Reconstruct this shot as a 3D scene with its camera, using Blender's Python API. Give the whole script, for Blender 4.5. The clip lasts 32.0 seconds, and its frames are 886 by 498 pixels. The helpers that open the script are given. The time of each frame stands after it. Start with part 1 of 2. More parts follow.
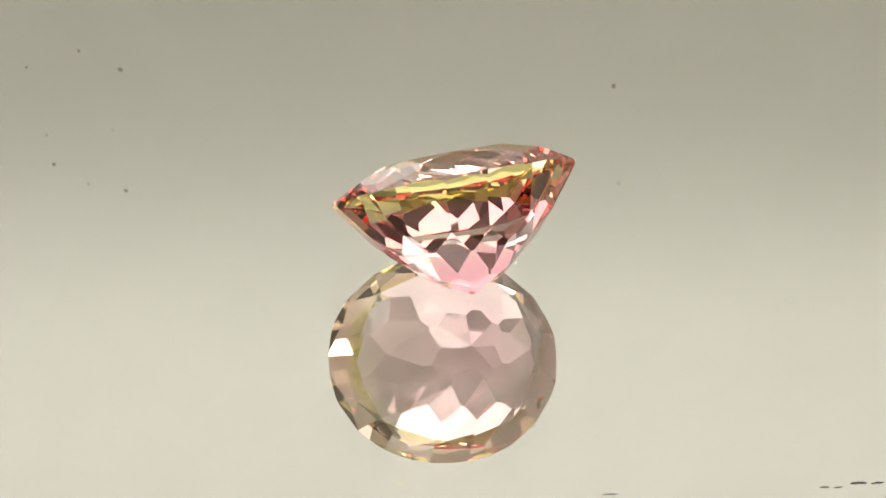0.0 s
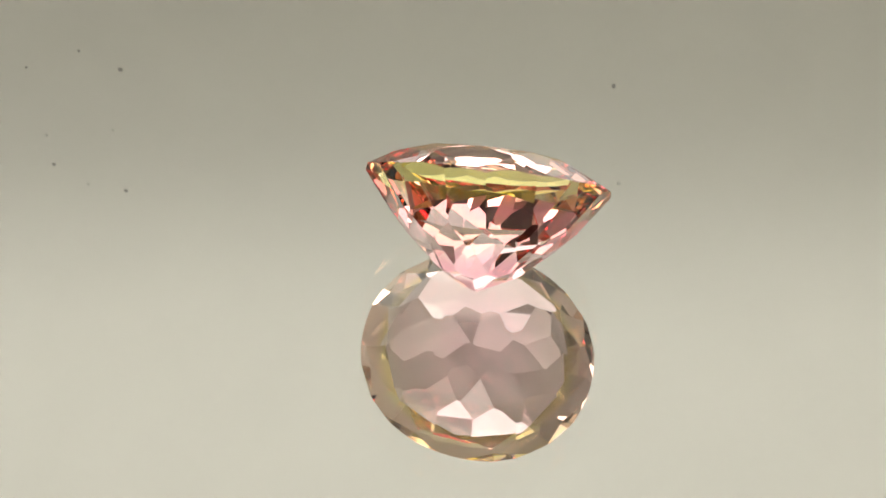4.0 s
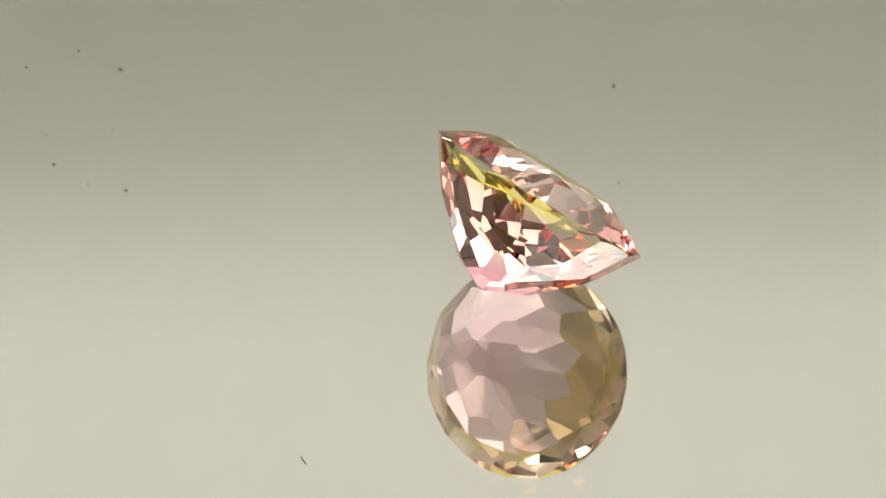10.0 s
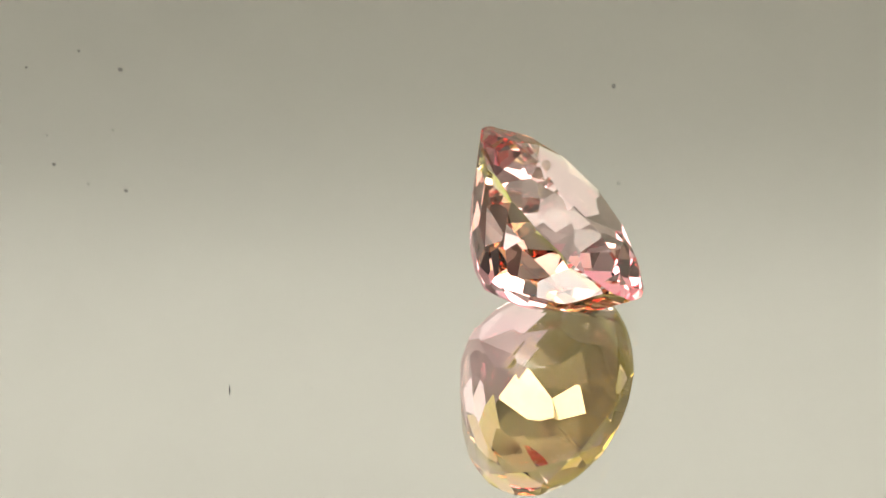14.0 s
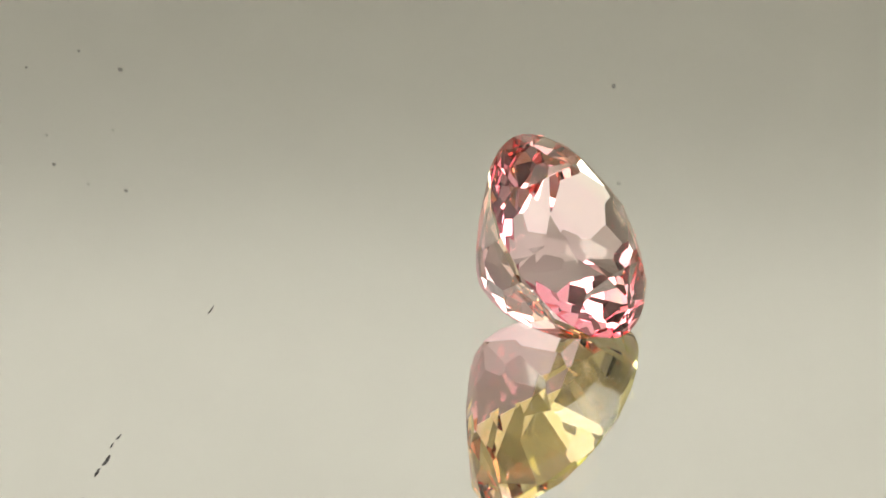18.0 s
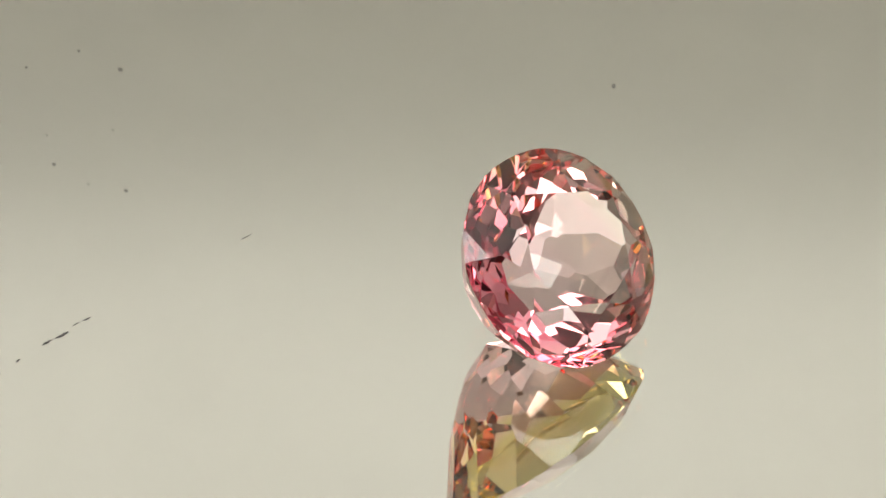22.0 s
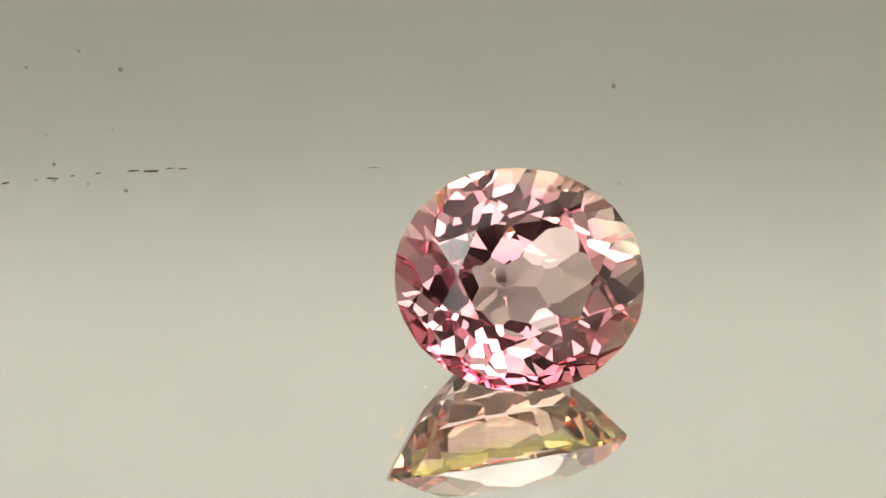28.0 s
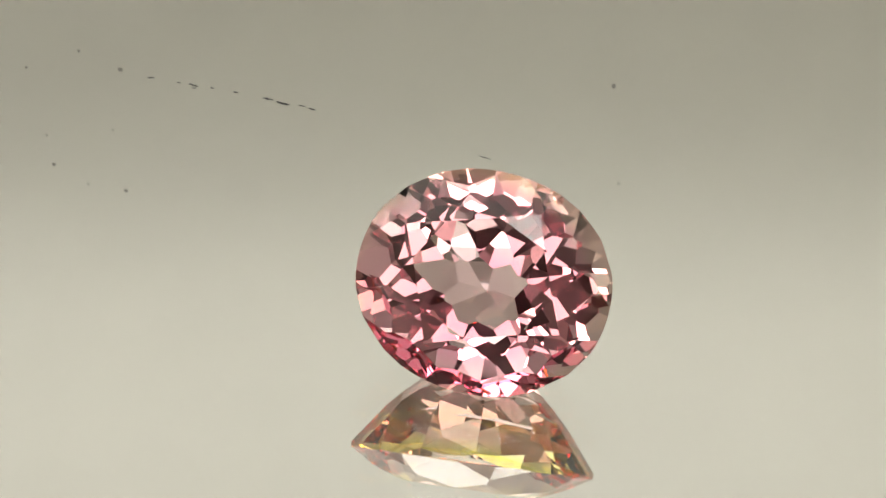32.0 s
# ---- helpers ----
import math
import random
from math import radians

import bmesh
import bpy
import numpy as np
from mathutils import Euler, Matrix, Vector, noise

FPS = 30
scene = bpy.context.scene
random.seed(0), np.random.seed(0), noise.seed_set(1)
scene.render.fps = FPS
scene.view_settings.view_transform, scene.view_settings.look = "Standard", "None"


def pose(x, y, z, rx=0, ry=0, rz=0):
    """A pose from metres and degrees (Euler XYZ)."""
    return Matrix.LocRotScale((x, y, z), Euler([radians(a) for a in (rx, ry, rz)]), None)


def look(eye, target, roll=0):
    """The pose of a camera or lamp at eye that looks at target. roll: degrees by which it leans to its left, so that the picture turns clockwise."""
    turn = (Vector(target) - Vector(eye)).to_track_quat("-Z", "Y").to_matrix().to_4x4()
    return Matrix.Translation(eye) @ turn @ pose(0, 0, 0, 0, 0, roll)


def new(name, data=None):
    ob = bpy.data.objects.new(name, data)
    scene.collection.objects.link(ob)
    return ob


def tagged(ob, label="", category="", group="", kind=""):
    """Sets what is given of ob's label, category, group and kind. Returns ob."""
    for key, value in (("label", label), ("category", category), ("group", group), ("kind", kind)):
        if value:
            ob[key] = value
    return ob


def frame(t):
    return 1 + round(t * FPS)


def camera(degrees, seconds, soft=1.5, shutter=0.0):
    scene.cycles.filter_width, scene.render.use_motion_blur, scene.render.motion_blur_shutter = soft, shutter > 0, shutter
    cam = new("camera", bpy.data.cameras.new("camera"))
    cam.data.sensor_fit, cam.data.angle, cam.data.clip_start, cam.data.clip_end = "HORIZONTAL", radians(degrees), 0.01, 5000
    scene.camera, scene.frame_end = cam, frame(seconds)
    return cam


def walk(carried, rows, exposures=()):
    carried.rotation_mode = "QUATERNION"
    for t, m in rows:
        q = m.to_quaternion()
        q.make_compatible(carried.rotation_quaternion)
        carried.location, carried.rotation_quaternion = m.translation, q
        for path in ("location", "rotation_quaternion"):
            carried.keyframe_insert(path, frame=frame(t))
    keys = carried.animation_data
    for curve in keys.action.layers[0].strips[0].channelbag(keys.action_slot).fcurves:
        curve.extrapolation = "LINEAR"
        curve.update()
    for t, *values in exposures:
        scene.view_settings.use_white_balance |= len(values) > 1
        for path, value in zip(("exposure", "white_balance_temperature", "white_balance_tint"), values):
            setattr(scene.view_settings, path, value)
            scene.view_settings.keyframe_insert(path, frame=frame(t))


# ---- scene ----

# camera: a still macro view, looking down on the mirror at about forty degrees
SECONDS = 32.0
TURN = 6.4786           # degrees the turntable turns each second, clockwise from above
EYE, TARGET, ROLL = (0.0, -0.11293, 0.09544), (-0.002275, 0.002297, 0.002814), 3.09
cam = camera(18.05, SECONDS, 1.5)
walk(cam, [(0.0, look(EYE, TARGET, ROLL)), (SECONDS, look(EYE, TARGET, ROLL))], [(0.0, 0.17), (0.3, 0.13), (0.8, 0.0), (SECONDS, 0.0)])
scene.cycles.max_bounces = 24
scene.cycles.transmission_bounces = 24
scene.cycles.glossy_bounces = 16

# light: the dim room, the white box's lamp panels, and unseen fill panels added
LAMP_TOP, LAMP_RIGHT, LAMP_LEFT, LAMP_FRONT, FILL_LOW, FILL_FOOT, LAMP_ROW = 1.14, 5.8, 4.0, 7.0, 0.8, 1.6, 2.2
world = bpy.data.worlds.new("room_air")
world.use_nodes = True
world.node_tree.nodes["Background"].inputs[0].default_value = (0.9, 0.86, 0.8, 1)
world.node_tree.nodes["Background"].inputs[1].default_value = 0.03
scene.world = world


# ---------------------------------------------------------------- materials
def material(name):
    m = bpy.data.materials.new(name)
    m.use_nodes = True
    t = m.node_tree
    return m, t, t.nodes["Principled BSDF"]


def node(t, kind, **values):
    n = t.nodes.new(kind)
    for k, v in values.items():
        n.inputs[k].default_value = v
    return n


def noise_of(t, scale, detail=4.0, coord="Object"):
    co = t.nodes.new("ShaderNodeTexCoord")
    n = node(t, "ShaderNodeTexNoise", Scale=scale, Detail=detail)
    t.links.new(co.outputs[coord], n.inputs["Vector"])
    return n


def ramp(t, source, stops):
    r = t.nodes.new("ShaderNodeValToRGB")
    els = r.color_ramp.elements
    while len(els) < len(stops):
        els.new(0.5)
    for e, (pos, col) in zip(els, stops):
        e.position, e.color = pos, (*col, 1)
    t.links.new(source, r.inputs[0])
    return r


def plain(name, a, b, rough=0.6, scale=60.0, bump=0.05, metal=0.0):
    """A painted, paper or plastic surface: two tones of one colour in fine mottling, with a little relief."""
    m, t, p = material(name)
    n = noise_of(t, scale)
    r = ramp(t, n.outputs["Fac"], [(0.3, a), (0.7, b)])
    t.links.new(r.outputs[0], p.inputs["Base Color"])
    fine = noise_of(t, scale * 25)
    bp = node(t, "ShaderNodeBump", Strength=bump, Distance=0.0005)
    t.links.new(fine.outputs["Fac"], bp.inputs["Height"])
    t.links.new(bp.outputs[0], p.inputs["Normal"])
    p.inputs["Roughness"].default_value, p.inputs["Metallic"].default_value = rough, metal
    return m


def glowing(name, colour, strength):
    m, t, p = material(name)
    e = node(t, "ShaderNodeEmission", Color=(*colour, 1), Strength=strength)
    t.links.new(e.outputs[0], t.nodes["Material Output"].inputs[0])
    return m


A, B = 0.0065, 0.005689      # half length and half width of the stone


def gem_glass():
    """Bicoloured tourmaline: rose towards the point, yellow-green below the girdle, pale peach above."""
    m, t, p = material("bicolour_tourmaline")
    co = t.nodes.new("ShaderNodeTexCoord")
    wobble = noise_of(t, 260.0, 2.0)
    mul = node(t, "ShaderNodeMath")
    mul.operation = "MULTIPLY_ADD"
    mul.inputs[1].default_value, mul.inputs[2].default_value = 0.0006, -0.0003
    t.links.new(wobble.outputs["Fac"], mul.inputs[0])
    add = node(t, "ShaderNodeMath")
    add.operation = "ADD"
    lean = node(t, "ShaderNodeVectorMath")
    lean.operation = "DOT_PRODUCT"
    lean.inputs[1].default_value = (0.20, 0.10, 1.0)
    t.links.new(co.outputs["Object"], lean.inputs[0])
    t.links.new(lean.outputs["Value"], add.inputs[0])
    t.links.new(mul.outputs[0], add.inputs[1])
    rng = node(t, "ShaderNodeMapRange", **{"From Min": -0.98 * A, "From Max": 0.23 * A})
    t.links.new(add.outputs[0], rng.inputs["Value"])
    r = ramp(t, rng.outputs[0], [(0.12, GEM_POINT), (0.30, GEM_ROSE), (0.55, GEM_ROSE), (0.78, GEM_PEACH)])
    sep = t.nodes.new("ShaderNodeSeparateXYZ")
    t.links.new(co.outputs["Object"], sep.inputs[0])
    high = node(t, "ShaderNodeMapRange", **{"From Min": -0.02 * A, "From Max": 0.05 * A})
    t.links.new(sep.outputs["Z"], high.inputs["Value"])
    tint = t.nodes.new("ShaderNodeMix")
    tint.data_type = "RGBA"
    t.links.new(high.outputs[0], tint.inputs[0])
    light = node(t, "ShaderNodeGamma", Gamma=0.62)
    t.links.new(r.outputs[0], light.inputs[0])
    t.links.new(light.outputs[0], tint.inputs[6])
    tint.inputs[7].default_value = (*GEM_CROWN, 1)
    # light turned back inside the stone takes the tint, a glint off its outside stays white
    fres = node(t, "ShaderNodeFresnel", IOR=1.63)
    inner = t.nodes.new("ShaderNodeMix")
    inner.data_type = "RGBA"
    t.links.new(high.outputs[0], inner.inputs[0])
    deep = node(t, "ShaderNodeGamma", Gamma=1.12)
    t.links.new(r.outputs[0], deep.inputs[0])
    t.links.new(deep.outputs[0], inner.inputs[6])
    # the green lies under the table, and pales towards the rim
    flat = node(t, "ShaderNodeVectorMath")
    flat.operation = "MULTIPLY"
    flat.inputs[1].default_value = (1 / A, 1 / B, 0)
    t.links.new(co.outputs["Object"], flat.inputs[0])
    out = node(t, "ShaderNodeVectorMath")
    out.operation = "LENGTH"
    t.links.new(flat.outputs[0], out.inputs[0])
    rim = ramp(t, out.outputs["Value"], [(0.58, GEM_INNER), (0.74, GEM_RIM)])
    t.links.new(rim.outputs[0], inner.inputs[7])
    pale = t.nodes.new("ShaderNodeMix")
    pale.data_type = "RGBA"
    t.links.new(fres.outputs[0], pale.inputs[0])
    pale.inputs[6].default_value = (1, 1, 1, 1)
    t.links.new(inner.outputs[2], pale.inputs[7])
    bend = node(t, "ShaderNodeBsdfRefraction", Roughness=0.0, IOR=1.63)
    gloss = node(t, "ShaderNodeBsdfGlossy", Roughness=0.0)
    mix = t.nodes.new("ShaderNodeMixShader")
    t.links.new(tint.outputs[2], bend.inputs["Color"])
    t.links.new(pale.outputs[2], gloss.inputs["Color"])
    t.links.new(fres.outputs[0], mix.inputs[0])
    t.links.new(bend.outputs[0], mix.inputs[1])
    t.links.new(gloss.outputs[0], mix.inputs[2])
    t.links.new(mix.outputs[0], t.nodes["Material Output"].inputs[0])
    return m


GEM_POINT, GEM_ROSE, GEM_PEACH, GEM_CROWN, GEM_INNER = (0.945, 0.60, 0.705), (0.97, 0.70, 0.742), (0.975, 0.895, 0.775), (0.98, 0.945, 0.90), (0.915, 0.94, 0.48)
GEM_RIM = (0.975, 0.885, 0.785)


def silvering():
    """The silver behind the mirror's glass, dulled here and there."""
    m, t, p = material("mirror_silver")
    n = noise_of(t, 90.0)
    r = ramp(t, n.outputs["Fac"], [(0.35, (0.95, 0.95, 0.92)), (0.75, (0.93, 0.93, 0.90))])
    t.links.new(r.outputs[0], p.inputs["Base Color"])
    p.inputs["Metallic"].default_value, p.inputs["Roughness"].default_value = 1.0, 0.0
    return m


def clear_glass():
    """The mirror's polished glass, under a thin film of dust."""
    m, t, p = material("mirror_glass")
    g = node(t, "ShaderNodeBsdfGlass", Color=(0.985, 0.99, 0.98, 1), Roughness=0.0, IOR=1.52)
    d = node(t, "ShaderNodeBsdfDiffuse", Color=(0.7, 0.69, 0.66, 1))
    n = noise_of(t, 90.0)
    rng = node(t, "ShaderNodeMapRange", **{"From Min": 0.35, "From Max": 0.75, "To Min": 0.0, "To Max": 0.012})
    t.links.new(n.outputs["Fac"], rng.inputs["Value"])
    mix = t.nodes.new("ShaderNodeMixShader")
    t.links.new(rng.outputs[0], mix.inputs[0])
    t.links.new(g.outputs[0], mix.inputs[1])
    t.links.new(d.outputs[0], mix.inputs[2])
    t.links.new(mix.outputs[0], t.nodes["Material Output"].inputs[0])
    return m


PAPER = plain("cream_white_paper", (0.770, 0.750, 0.690), (0.795, 0.775, 0.713), 0.8, 14.0, 0.04)
WHITE_WALL = plain("white_box_lining", (0.66, 0.654, 0.61), (0.71, 0.704, 0.66), 0.75, 20.0)
GREY_WALL = plain("grey_box_lining", (0.36, 0.354, 0.336), (0.42, 0.413, 0.393), 0.8, 20.0)
FRONT_CARD = plain("white_card", (0.55, 0.545, 0.52), (0.60, 0.595, 0.57), 0.75, 20.0)
TABLE_TOP = plain("grey_table_laminate", (0.30, 0.29, 0.27), (0.36, 0.35, 0.33), 0.45, 25.0)
FELT = plain("grey_felt", (0.20, 0.198, 0.19), (0.25, 0.247, 0.235), 0.95, 120.0, 0.3)
ROOM_WALL = plain("grey_wall_paint", (0.19, 0.18, 0.17), (0.23, 0.22, 0.21), 0.8, 8.0)
BLACK_PLASTIC = plain("black_plastic", (0.02, 0.02, 0.02), (0.035, 0.035, 0.035), 0.4, 80.0)
SCRATCH = plain("dark_scratch", (0.03, 0.03, 0.03), (0.09, 0.085, 0.08), 0.7, 3000.0)
DUST = plain("pale_dust", (0.5, 0.48, 0.44), (0.8, 0.78, 0.72), 0.9, 3000.0)
SPECK = plain("grey_brown_speck", (0.26, 0.25, 0.23), (0.36, 0.345, 0.31), 0.9, 3000.0)
SPOT = plain("dark_speck", (0.14, 0.13, 0.12), (0.24, 0.22, 0.20), 0.9, 3000.0)
FAINT = plain("faint_grey_speck", (0.46, 0.45, 0.41), (0.54, 0.53, 0.48), 0.9, 3000.0)
SILVER = silvering()
GLASS = clear_glass()
GEM = gem_glass()
GLOW_TOP = glowing("lamp_diffuser_top", (1.0, 0.97, 0.90), LAMP_TOP)
GLOW_RIGHT = glowing("lamp_diffuser_right", (1.0, 0.97, 0.92), LAMP_RIGHT)
GLOW_FRONT = glowing("lamp_diffuser_front", (1.0, 0.97, 0.92), LAMP_FRONT)
GLOW_FILL_LOW = glowing("fill_diffuser_low", (1.0, 0.97, 0.93), FILL_LOW)
GLOW_FILL_FOOT = glowing("fill_diffuser_foot", (1.0, 0.97, 0.92), FILL_FOOT)
GLOW_ROW = glowing("lamp_diffuser_row", (1.0, 0.97, 0.93), LAMP_ROW)
GLOW_LEFT = glowing("lamp_diffuser_left", (1.0, 0.97, 0.92), LAMP_LEFT)


# ---------------------------------------------------------------- mesh helpers
def part(name, bm, mat, parent=None, label=""):
    me = bpy.data.meshes.new(name)
    bm.to_mesh(me)
    bm.free()
    me.materials.append(mat)
    ob = new(name, me)
    if parent is not None:
        ob.parent = parent
    return tagged(ob, label)


def box(x0, x1, y0, y1, z0, z1, bevel=0.0):
    bm = bmesh.new()
    bmesh.ops.create_cube(bm, size=1.0, matrix=Matrix.LocRotScale(((x0 + x1) / 2, (y0 + y1) / 2, (z0 + z1) / 2), None, (x1 - x0, y1 - y0, z1 - z0)))
    if bevel:
        bmesh.ops.bevel(bm, geom=bm.edges[:], offset=bevel, segments=2, affect="EDGES", profile=0.5)
    return bm


def lathe(profile, segments=128, low=True, high=True):
    """A solid of revolution about z from (radius, height) pairs, closed below and above unless told otherwise."""
    bm = bmesh.new()
    rings = []
    for r, z in profile:
        rings.append([bm.verts.new((r * math.cos(2 * math.pi * k / segments), r * math.sin(2 * math.pi * k / segments), z)) for k in range(segments)])
    for lo, hi in zip(rings, rings[1:]):
        for k in range(segments):
            bm.faces.new((lo[k], lo[(k + 1) % segments], hi[(k + 1) % segments], hi[k]))
    if low:
        bm.faces.new(rings[0][::-1])
    if high:
        bm.faces.new(rings[-1])
    bmesh.ops.remove_doubles(bm, verts=bm.verts[:], dist=1e-7)
    return bm


# ---------------------------------------------------------------- the photo box and the room
TABLE_Z = -0.028
BACK_Y, SIDE_X, FRONT_Y, TOP_Z = 0.16, 0.20, -0.085, 0.24
REAR_Y = 0.30
FOLD_Z, BEND, FOLD_SOFT = 0.117, 1.2, 0.007


def soft(v, w):
    """A soft bend: nought below zero, rising evenly above it."""
    return v if v > 30 * w else w * math.log1p(math.exp(v / w))


def sheet_y(x, z):
    """How far back the backdrop stands: upright above a soft slanting fold, leaning back below it, then sweeping forward under the turntable's rim."""
    return BACK_Y + BEND * soft(FOLD_Z - 0.07 * x - z, FOLD_SOFT) - 3.0 * soft(0.046 - z, 0.005)


def photo_box():
    tagged(part("table_top", box(-0.38, 0.38, -0.29, 0.38, TABLE_Z - 0.02, TABLE_Z - 0.0002), TABLE_TOP), "grey laminate table top under the photo box", "table", kind="structure")
    # back sheet: a paper that bends gently backwards below its middle
    bm = bmesh.new()
    rows = []
    steps = 160
    for i in range(steps + 1):
        z = TABLE_Z + (TOP_Z - TABLE_Z) * i / steps
        rows.append([bm.verts.new((x, sheet_y(x, z), z)) for x in (-SIDE_X + 2 * SIDE_X * j / 8 for j in range(9))])
    for lo, hi in zip(rows, rows[1:]):
        for j in range(8):
            bm.faces.new((lo[j], lo[j + 1], hi[j + 1], hi[j])).smooth = True
    back = [[bm.verts.new(v.co + Vector((0, 0.002, 0))) for v in row] for row in rows]
    for lo, hi in zip(back, back[1:]):
        for j in range(8):
            bm.faces.new((lo[j], hi[j], hi[j + 1], lo[j + 1])).smooth = True
    backdrop = tagged(part("backdrop", bm, PAPER), "plain cream-white paper backdrop, softly lit from above", "backdrop", kind="structure")
    t = 0.003
    tagged(part("wall_left", box(-SIDE_X - t, -SIDE_X - 0.0005, FRONT_Y, REAR_Y, TABLE_Z, TOP_Z), GREY_WALL), "grey side wall of the photo box", "wall", kind="structure")
    tagged(part("wall_right", box(SIDE_X + 0.0005, SIDE_X + t, FRONT_Y, REAR_Y, TABLE_Z, TOP_Z), WHITE_WALL), "white side wall of the photo box", "wall", kind="structure")
    tagged(part("wall_back", box(-SIDE_X - t, SIDE_X + t, REAR_Y + 0.0005, REAR_Y + 0.0035, TABLE_Z, TOP_Z), WHITE_WALL), "white back wall of the photo box", "wall", kind="structure")
    tagged(part("ceiling", box(-SIDE_X - t, SIDE_X + t, FRONT_Y, REAR_Y + 0.0035, TOP_Z + 0.0005, TOP_Z + 0.004), WHITE_WALL), "white ceiling of the photo box", "ceiling", kind="structure")
    tagged(part("floor", box(-SIDE_X, SIDE_X, FRONT_Y, REAR_Y, TABLE_Z + 0.0004, TABLE_Z + 0.0014), FELT), "grey felt floor of the photo box", "floor", kind="structure")
    # white card added out of view, reflects light back into the stone
    tagged(part("front_reflector", box(-SIDE_X, SIDE_X, FRONT_Y - 0.003, FRONT_Y, TABLE_Z + 0.0002, 0.026), FRONT_CARD), "low white reflector card added in front, out of view", "wall", kind="structure")
    return backdrop




def lamp_panel(m, w, h, glow):
    """A flat lamp: a white frame round a glowing diffuser that faces its own -z."""
    lamp = new("lamp_panel")
    e = 0.004
    part("diffuser", box(-w / 2, w / 2, -h / 2, h / 2, -0.0015, 0.0015), glow, lamp, "glowing white diffuser")
    part("back_plate", box(-w / 2 - e, w / 2 + e, -h / 2 - e, h / 2 + e, 0.002, 0.005, 0.0005), BLACK_PLASTIC, lamp)
    for x0, x1, y0, y1 in ((-w / 2 - e, -w / 2, -h / 2 - e, h / 2 + e), (w / 2, w / 2 + e, -h / 2 - e, h / 2 + e), (-w / 2, w / 2, -h / 2 - e, -h / 2), (-w / 2, w / 2, h / 2, h / 2 + e)):
        part("frame_bar", box(x0, x1, y0, y1, -0.002, 0.002, 0.0004), WHITE_WALL, lamp)
    lamp.matrix_basis = m
    return tagged(lamp, "flat lamp panel with a glowing white diffuser, out of view", "lamp", "lamps of the photo box")


def room():
    """Plain grey walls that close the place round the photo box."""
    w, y0, y1, top, t = 0.34, -0.25, 0.34, 0.36, 0.02
    for name, sides in (("wall_west", (-w - t, -w, y0, y1, TABLE_Z, top)), ("wall_east", (w, w + t, y0, y1, TABLE_Z, top)), ("wall_south", (-w - t, w + t, y0 - t, y0, TABLE_Z, top)), ("wall_north", (-w - t, w + t, y1, y1 + t, TABLE_Z, top))):
        tagged(part(name, box(*sides), ROOM_WALL), "plain grey wall round the table", "wall", kind="structure")
    tagged(part("room_ceiling", box(-w - t, w + t, y0 - t, y1 + t, top + 0.0005, top + t), ROOM_WALL), "plain grey ceiling over the table", "ceiling", kind="structure")


# ---------------------------------------------------------------- the turntable
GLASS_TOP, SILVER_Z = 0.00107, -0.00118      # a mirror of thin glass, silvered behind


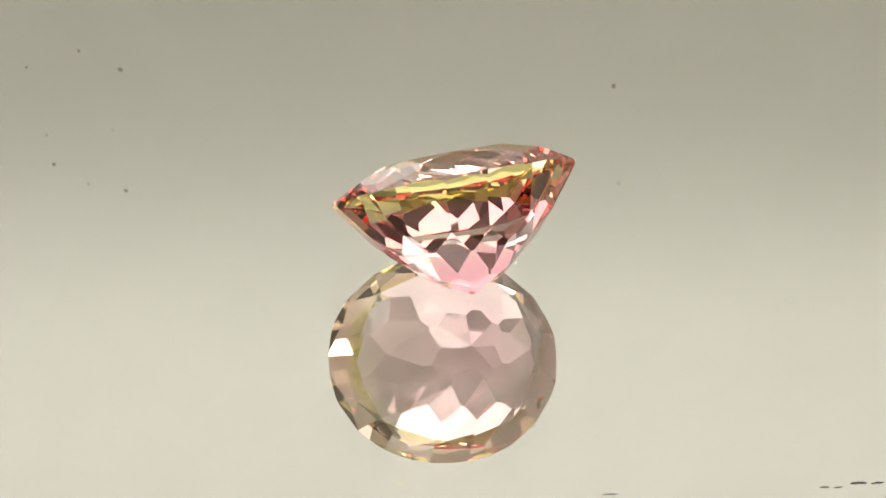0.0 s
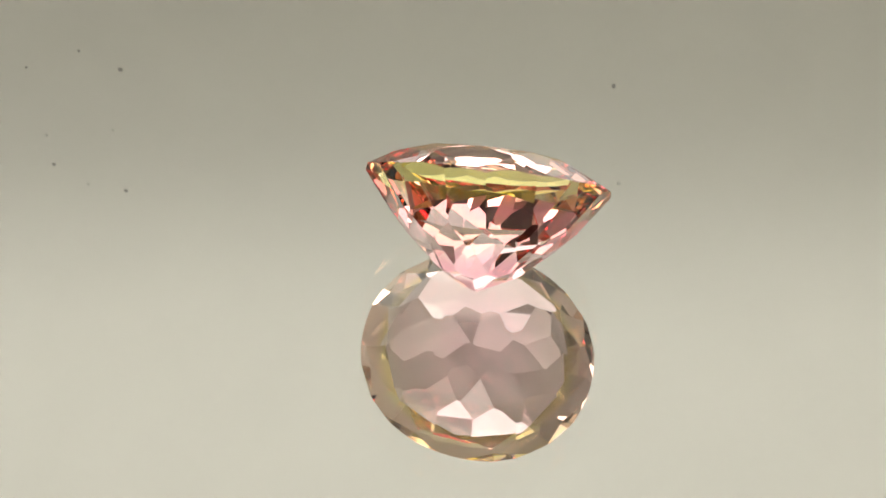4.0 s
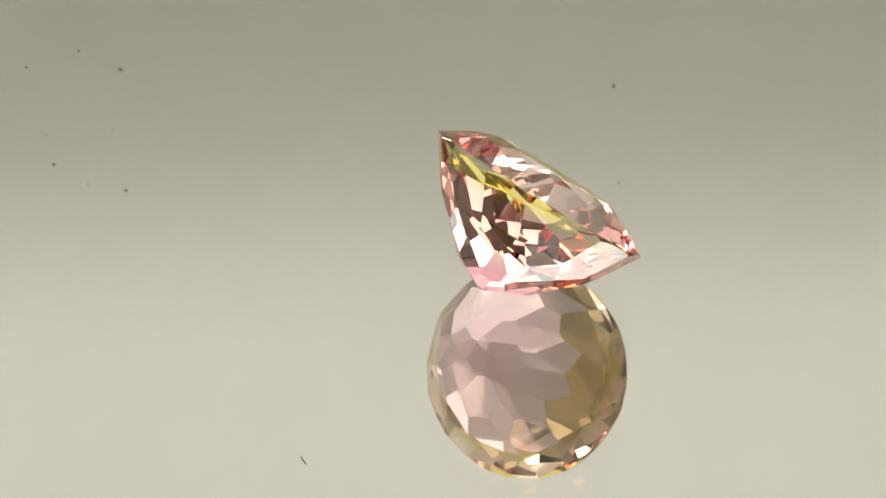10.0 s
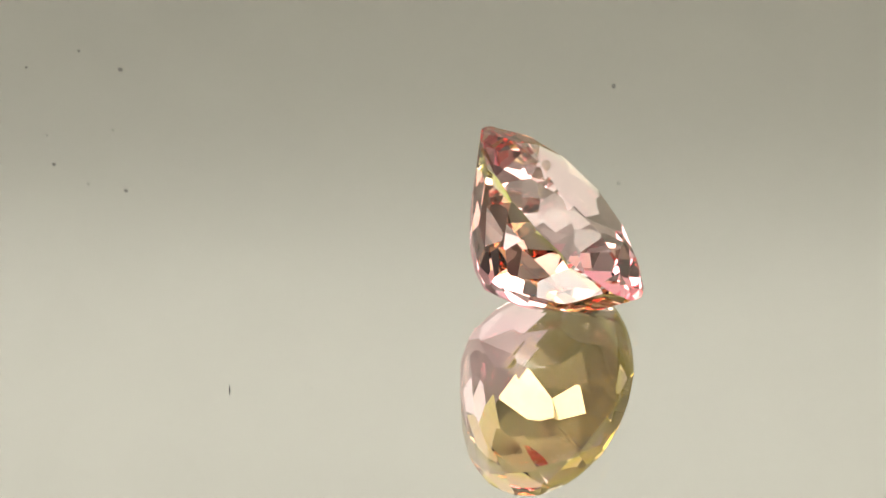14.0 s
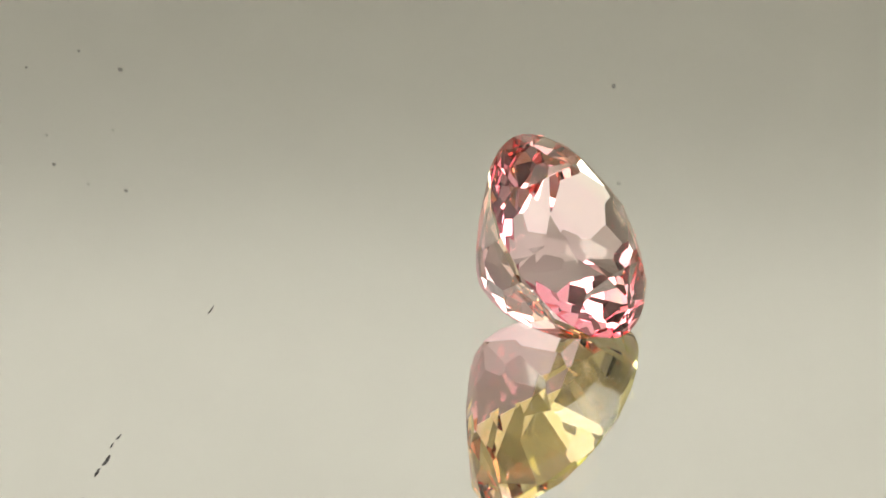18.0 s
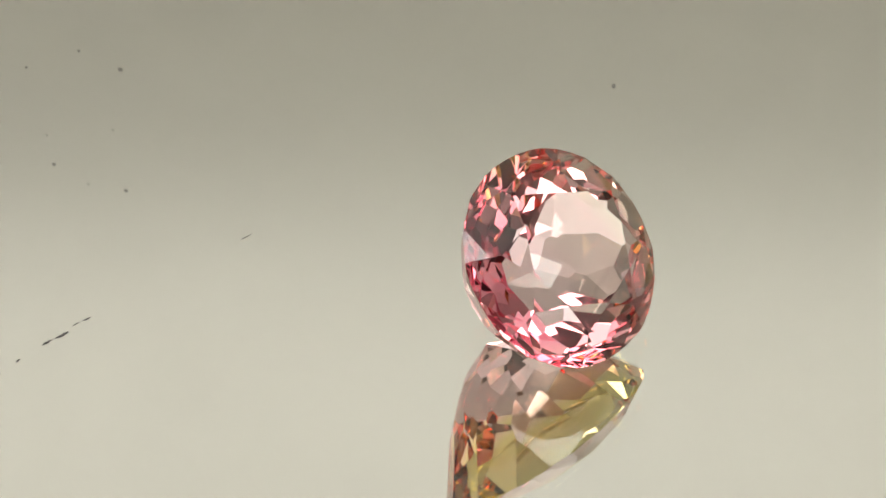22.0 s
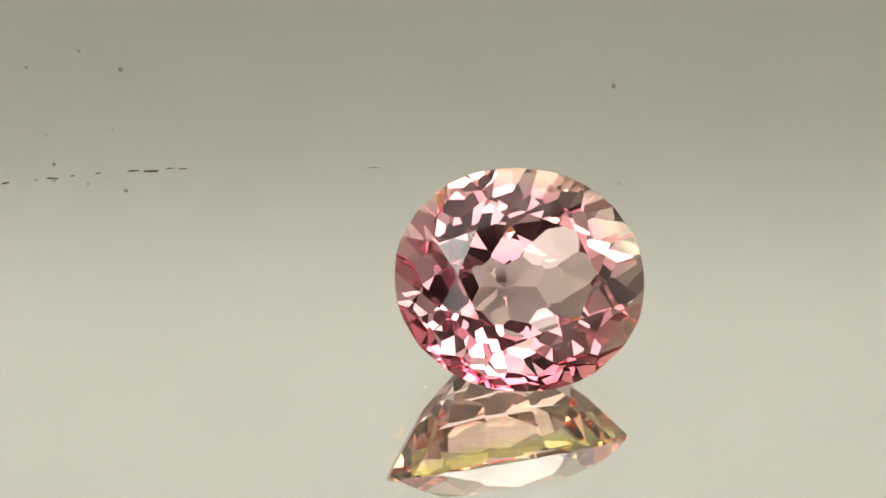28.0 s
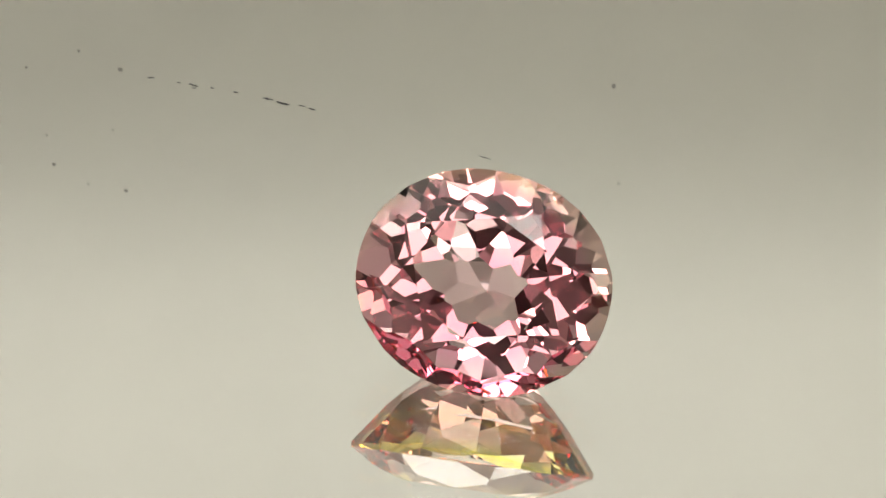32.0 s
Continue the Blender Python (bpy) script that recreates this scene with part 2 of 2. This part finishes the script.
def turntable():
    top = new("mirror_turntable")
    part("mirror_glass", lathe([(0.0600, SILVER_Z), (0.0600, GLASS_TOP - 0.0006), (0.0594, GLASS_TOP)], low=False), GLASS, top, "clear glass of the mirror")
    part("silvering", lathe([(0.0, SILVER_Z), (0.0600, SILVER_Z)], low=False, high=False), SILVER, top, "round silver mirror coat")
    part("backing", lathe([(0.0590, -0.004), (0.0600, -0.0036), (0.0600, SILVER_Z - 0.0002), (0.0596, SILVER_Z - 0.0001)]), BLACK_PLASTIC, top)
    part("body", lathe([(0.050, TABLE_Z + 0.0014), (0.052, TABLE_Z + 0.004), (0.056, -0.006), (0.055, -0.004)]), BLACK_PLASTIC, top, "black round base")
    # dashes of one long scratch, and a short one: ends in millimetres on the mirror, and width
    dashes = [(20.63, -10.38, 19.98, -10.49, .16), (19.76, -10.47, 18.93, -10.60, .19), (18.52, -10.90, 18.10, -11.0, .10), (17.86, -11.0, 17.38, -11.0, .13), (24.98, -9.10, 24.35, -9.22, .16),
              (22.38, -9.91, 22.08, -9.99, .14), (23.72, -9.48, 23.48, -9.57, .15), (25.64, -8.85, 25.41, -8.95, .08), (27.34, -8.29, 26.97, -8.5, .13), (7.30, -12.48, 6.55, -12.58, .075), (24.6, -8.9, 24.35, -8.95, .07)]
    rnd = random.Random(4)
    for x0, y0, x1, y1, wide in dashes:
        bm = bmesh.new()
        a, b = Vector((x0, y0, 0)) / 1000, Vector((x1, y1, 0)) / 1000
        along = b - a
        side = Vector((-along.y, along.x, 0)).normalized() * wide / 2000
        n = 9
        lo, hi = [], []
        for k in range(n + 1):
            f = k / n
            swell = (0.25 + 0.75 * math.sin(math.pi * min(max(f, 0.03), 0.97)) ** 0.6) * rnd.uniform(0.6, 1.15)
            mid = a + along * f + side * rnd.uniform(-0.5, 0.5) + Vector((0, 0, SILVER_Z + 0.000006))
            lo.append(bm.verts.new(mid - side * swell))
            hi.append(bm.verts.new(mid + side * swell))
        for k in range(n):
            bm.faces.new((lo[k], lo[k + 1], hi[k + 1], hi[k]))
        ext = bmesh.ops.extrude_face_region(bm, geom=bm.faces[:])
        bmesh.ops.translate(bm, verts=[v for v in ext["geom"] if isinstance(v, bmesh.types.BMVert)], vec=(0, 0, 0.000006))
        part("scratch", bm, SCRATCH, top, "short dark scratch dash")
    # specks in the silvering, in millimetres on the mirror: place and size
    grains = [(10.08, -6.53, .09, 1), (9.14, -6.18, .06, 1), (15.2, -12.83, .06, 0), (6.25, -0.84, .07, 0), (3.0, -8.0, .09, 0), (6.28, -8.4, .08, 0), (1.95, -16.65, .07, 0), (5.27, -0.45, .06, 0),
              (-9.5, 2.2, .06, 0), (-12.4, -3.6, .07, 0), (-11.0, 6.3, .06, 1), (13.6, 3.1, .06, 0), (12.2, 8.4, .05, 1), (-3.4, 12.7, .06, 0), (16.9, -2.2, .06, 0), (-15.3, 9.1, .06, 0)]
    for x, y, size, pale in grains:
        bm = bmesh.new()
        bmesh.ops.create_icosphere(bm, subdivisions=1, radius=size / 2000)
        for v in bm.verts:
            v.co *= rnd.uniform(0.7, 1.25)
            v.co.z *= 0.5
        bmesh.ops.translate(bm, verts=bm.verts[:], vec=(x / 1000, y / 1000, SILVER_Z + size / 3000))
        part("speck", bm, DUST if pale else SCRATCH, top)
    return tagged(top, "round silver mirror turntable with a dashed scratch, slowly turning", "turntable")


# ---------------------------------------------------------------- the gemstone
GEM_AT = Vector((-0.001935, 0.003759, 0.006100))
GEM_U, GEM_V, GEM_N = Vector((-0.96073, -0.25747, -0.10351)), Vector((0.12326, -0.73014, 0.67209)), Vector((-0.24862, 0.63293, 0.73320))
CROWN_H = 0.226
# the pavilion's cut: each facet's kind, its azimuth from the long axis, its slope, its distance from the middle in half lengths;
# a hand-cut stone, so no two quarters are quite alike, and the far side, on which it lies, is bellied a little deeper than the near side
NEAR_CUT = [
    ("lower_girdle_facet", 359.9, 52.1, 0.795), ("lower_girdle_facet", 31.3, 53.7, 0.777), ("lower_girdle_facet", 71.0, 54.5, 0.724), ("lower_girdle_facet", 89.0, 53.4, 0.709),
    ("lower_girdle_facet", 109.7, 54.6, 0.724), ("lower_girdle_facet", 148.4, 53.9, 0.777), ("lower_girdle_facet", 178.8, 52.5, 0.795), ("break_facet", 51.6, 56.9, 0.781),
    ("break_facet", 129.4, 57.6, 0.781), ("pavilion_facet", 15.6, 44.1, 0.772), ("pavilion_facet", 31.0, 42.6, 0.774), ("pavilion_facet", 43.8, 44.9, 0.756),
    ("pavilion_facet", 78.2, 48.5, 0.719), ("pavilion_facet", 101.7, 46.5, 0.721), ("pavilion_facet", 133.0, 46.3, 0.756), ("pavilion_facet", 150.7, 42.7, 0.773),
    ("pavilion_facet", 163.6, 44.4, 0.772), ("pavilion_main", 1.3, 38.9, 0.776), ("pavilion_main", 56.0, 43.1, 0.751), ("pavilion_main", 91.7, 42.6, 0.732),
    ("pavilion_main", 124.0, 42.8, 0.751), ("pavilion_main", 178.0, 38.7, 0.777), ("culet_facet", 22.2, 27.3, 0.818), ("culet_facet", 62.5, 26.3, 0.816), ("culet_facet", 118.5, 26.3, 0.816),
    ("culet_facet", 157.8, 26.8, 0.818)]
FAR_CUT = [
    ("lower_girdle_facet", 208.2, 55.8, 0.804), ("lower_girdle_facet", 244.7, 59.2, 0.777), ("lower_girdle_facet", 269.6, 58.6, 0.763), ("lower_girdle_facet", 295.4, 59.0, 0.778),
    ("lower_girdle_facet", 331.6, 55.8, 0.804), ("break_facet", 229.4, 63.7, 0.834), ("break_facet", 310.8, 64.1, 0.834), ("pavilion_facet", 190.9, 43.5, 0.780),
    ("pavilion_facet", 200.4, 41.3, 0.787), ("pavilion_facet", 215.8, 44.4, 0.788), ("pavilion_facet", 254.1, 43.9, 0.778), ("pavilion_facet", 284.7, 43.1, 0.776),
    ("pavilion_facet", 323.8, 44.2, 0.788), ("pavilion_facet", 338.8, 41.7, 0.787), ("pavilion_facet", 347.9, 43.6, 0.779), ("pavilion_main", 228.7, 39.5, 0.791),
    ("pavilion_main", 311.6, 39.1, 0.791), ("culet_facet", 202.1, 25.5, 0.824), ("culet_facet", 237.1, 25.2, 0.827), ("culet_facet", 302.8, 25.0, 0.827), ("culet_facet", 337.8, 25.5, 0.825)]
REST_D = 0.772               # the main facet on which the stone lies flat


def gem_planes():
    """Facet planes (name, normal, distance) of the oval cut, in the stone's own space, in half lengths."""
    k = B / A
    steps = [2 * math.pi * i / 96 for i in range(96)]

    def rim(r, f, z):
        return Vector((r * math.cos(f), r * k * math.sin(f), z))

    def crown_normal(angle, f):
        return Vector((math.cos(f) * math.sin(angle), math.sin(f) / k * math.sin(angle), math.cos(angle))).normalized()

    def reach(n, points):
        return max(p.dot(n) for p in points)

    crown = [rim(1.0, f, 0.012) for f in steps] + [rim(0.56, f, CROWN_H) for f in steps]
    stars = [rim(0.515, f, CROWN_H) for f in steps]

    planes = [("table_facet", Vector((0, 0, 1)), CROWN_H)]
    for i in range(8):
        f = math.radians(45 * i)
        n = crown_normal(math.radians(25.8), f)
        planes.append(("bezel_facet", n, reach(n, crown)))
        n = crown_normal(math.radians(15.3), f + math.radians(22.5))
        planes.append(("star_facet", n, reach(n, stars)))
    for i in range(16):
        f = math.radians(22.5 * i + 11.25)
        n = crown_normal(math.radians(31.8), f)
        planes.append(("upper_girdle_facet", n, reach(n, crown)))
    for name, azimuth, slope, d in NEAR_CUT + FAR_CUT:
        f, q = math.radians(azimuth), math.radians(slope)
        planes.append((name, Vector((math.cos(f) * math.sin(q), math.sin(f) * math.sin(q), -math.cos(q))), d))
    planes.append(("pavilion_main", -Vector((GEM_U.z, GEM_V.z, GEM_N.z)), REST_D))
    for i in range(64):
        f = 2 * math.pi * (i + 0.5) / 64
        n = Vector((math.cos(f), math.sin(f) / k, 0)).normalized()
        edge = [Vector((math.copysign(abs(math.cos(q)) ** 0.94, math.cos(q)), k * math.copysign(abs(math.sin(q)) ** 0.94, math.sin(q)), 0)) for q in steps]
        planes.append(("girdle", n, reach(n, edge)))
    return planes


def facet_polygons(planes):
    """The polygon that the other planes leave of each plane."""
    out = []
    for i, (name, n, d) in enumerate(planes):
        u = n.orthogonal().normalized()
        v = n.cross(u)
        poly = [n * d + u * sx * 4 + v * sy * 4 for sx, sy in ((-1, -1), (1, -1), (1, 1), (-1, 1))]
        for j, (_, m, e) in enumerate(planes):
            if j == i or not poly:
                continue
            kept = []
            for a, b in zip(poly, poly[1:] + poly[:1]):
                da, db = a.dot(m) - e, b.dot(m) - e
                if da <= 1e-9:
                    kept.append(a)
                if (da < -1e-9 and db > 1e-9) or (da > 1e-9 and db < -1e-9):
                    kept.append(a.lerp(b, da / (da - db)))
            poly = kept
        if len(poly) > 2:
            out.append((name, poly))
    return out


def gemstone():
    gem = new("gemstone")
    shared = []

    def weld(p):
        for q in shared:
            if (q - p).length < 2e-4:
                return q
        shared.append(p)
        return p

    girdle = bmesh.new()
    made = []
    for name, poly in facet_polygons(gem_planes()):
        ring = []
        for p in poly:
            q = weld(p)
            if not ring or (q is not ring[-1] and q is not ring[0]):
                ring.append(q)
        if len(ring) < 3:
            continue
        bm = girdle if name == "girdle" else bmesh.new()
        bm.faces.new([bm.verts.new(p * A) for p in ring])
        if name != "girdle":
            made.append((name, bm))
    for name, bm in made:
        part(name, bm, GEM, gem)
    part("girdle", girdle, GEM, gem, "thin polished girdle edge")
    return tagged(gem, "faceted oval pink and yellow-green tourmaline, tilted on the mirror", "gemstone")


def specks(backdrop):
    """Small dark specks stuck on the backdrop: x and z on a sheet at BACK_Y as the mirror shows them, size in millimetres."""
    rnd = random.Random(9)
    for x, z, size, mat in ((-0.04534, 0.09975, 0.52, SPOT), (-0.05408, 0.11472, 0.48, SPECK), (-0.04519, 0.11804, 0.44, SPECK), (0.01394, 0.09741, 0.50, SPECK), (-0.02687, 0.13031, 0.30, FAINT), (-0.04983, 0.11736, 0.42, FAINT),
                            (-0.05671, 0.10032, 0.36, SPECK), (-0.05478, 0.11025, 0.42, FAINT), (-0.0503, 0.09741, 0.40, SPECK), (-0.04652, 0.1088, 0.4, FAINT), (0.01573, 0.11191, 0.42, FAINT)):
        eye = Vector((EYE[0], EYE[1], -EYE[2]))
        way = Vector((x, BACK_Y, z)) - eye
        k = 1.0
        for _ in range(12):
            p = eye + way * k
            k += (sheet_y(p.x, p.z) - 0.0001 - p.y) / way.y
        p = eye + way * k
        bm = bmesh.new()
        bmesh.ops.create_icosphere(bm, subdivisions=2, radius=size / 1600)
        for v in bm.verts:
            v.co *= rnd.uniform(0.75, 1.2)
            v.co.y *= 0.3
        ob = part("speck", bm, mat, backdrop)
        ob.location = p


backdrop = photo_box()
specks(backdrop)
lamp_panel(pose(-0.022, 0.074, TOP_Z - 0.003), 0.32, 0.162, GLOW_TOP)
lamp_panel(pose(SIDE_X - 0.003, 0.036, 0.117, 0, 90, 0), 0.032, 0.042, GLOW_RIGHT)
lamp_panel(pose(-SIDE_X + 0.003, 0.105, 0.125, 0, -90, 0), 0.10, 0.030, GLOW_LEFT)
lamp_panel(pose(0.0, -0.060, TOP_Z - 0.003), 0.25, 0.085, GLOW_FRONT)
# unseen strip added behind the turntable, brightens what the stone's lower facets see
lamp_panel(pose(0.0, 0.150, 0.004, -90, 0, 0), 0.26, 0.018, GLOW_FILL_FOOT)
lamp_panel(pose(0.0, -0.242, 0.250, 90, 0, 0), 0.28, 0.12, GLOW_ROW)
# fill panels added on the front wall, out of view, for light from the front
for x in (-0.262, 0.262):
    lamp_panel(pose(x, -0.242, 0.094, 90, 0, 0), 0.13, 0.235, GLOW_FILL_LOW)
room()
table = turntable()
gem = gemstone()


def motions():
    rest = Matrix((GEM_U, GEM_V, GEM_N)).transposed().to_4x4()
    rest.translation = GEM_AT
    times = [float(s) for s in range(33)]
    walk(table, [(s, pose(0, 0, 0, 0, 0, -TURN * s)) for s in times])
    walk(gem, [(s, pose(0, 0, 0, 0, 0, -TURN * s) @ rest) for s in times])


motions()
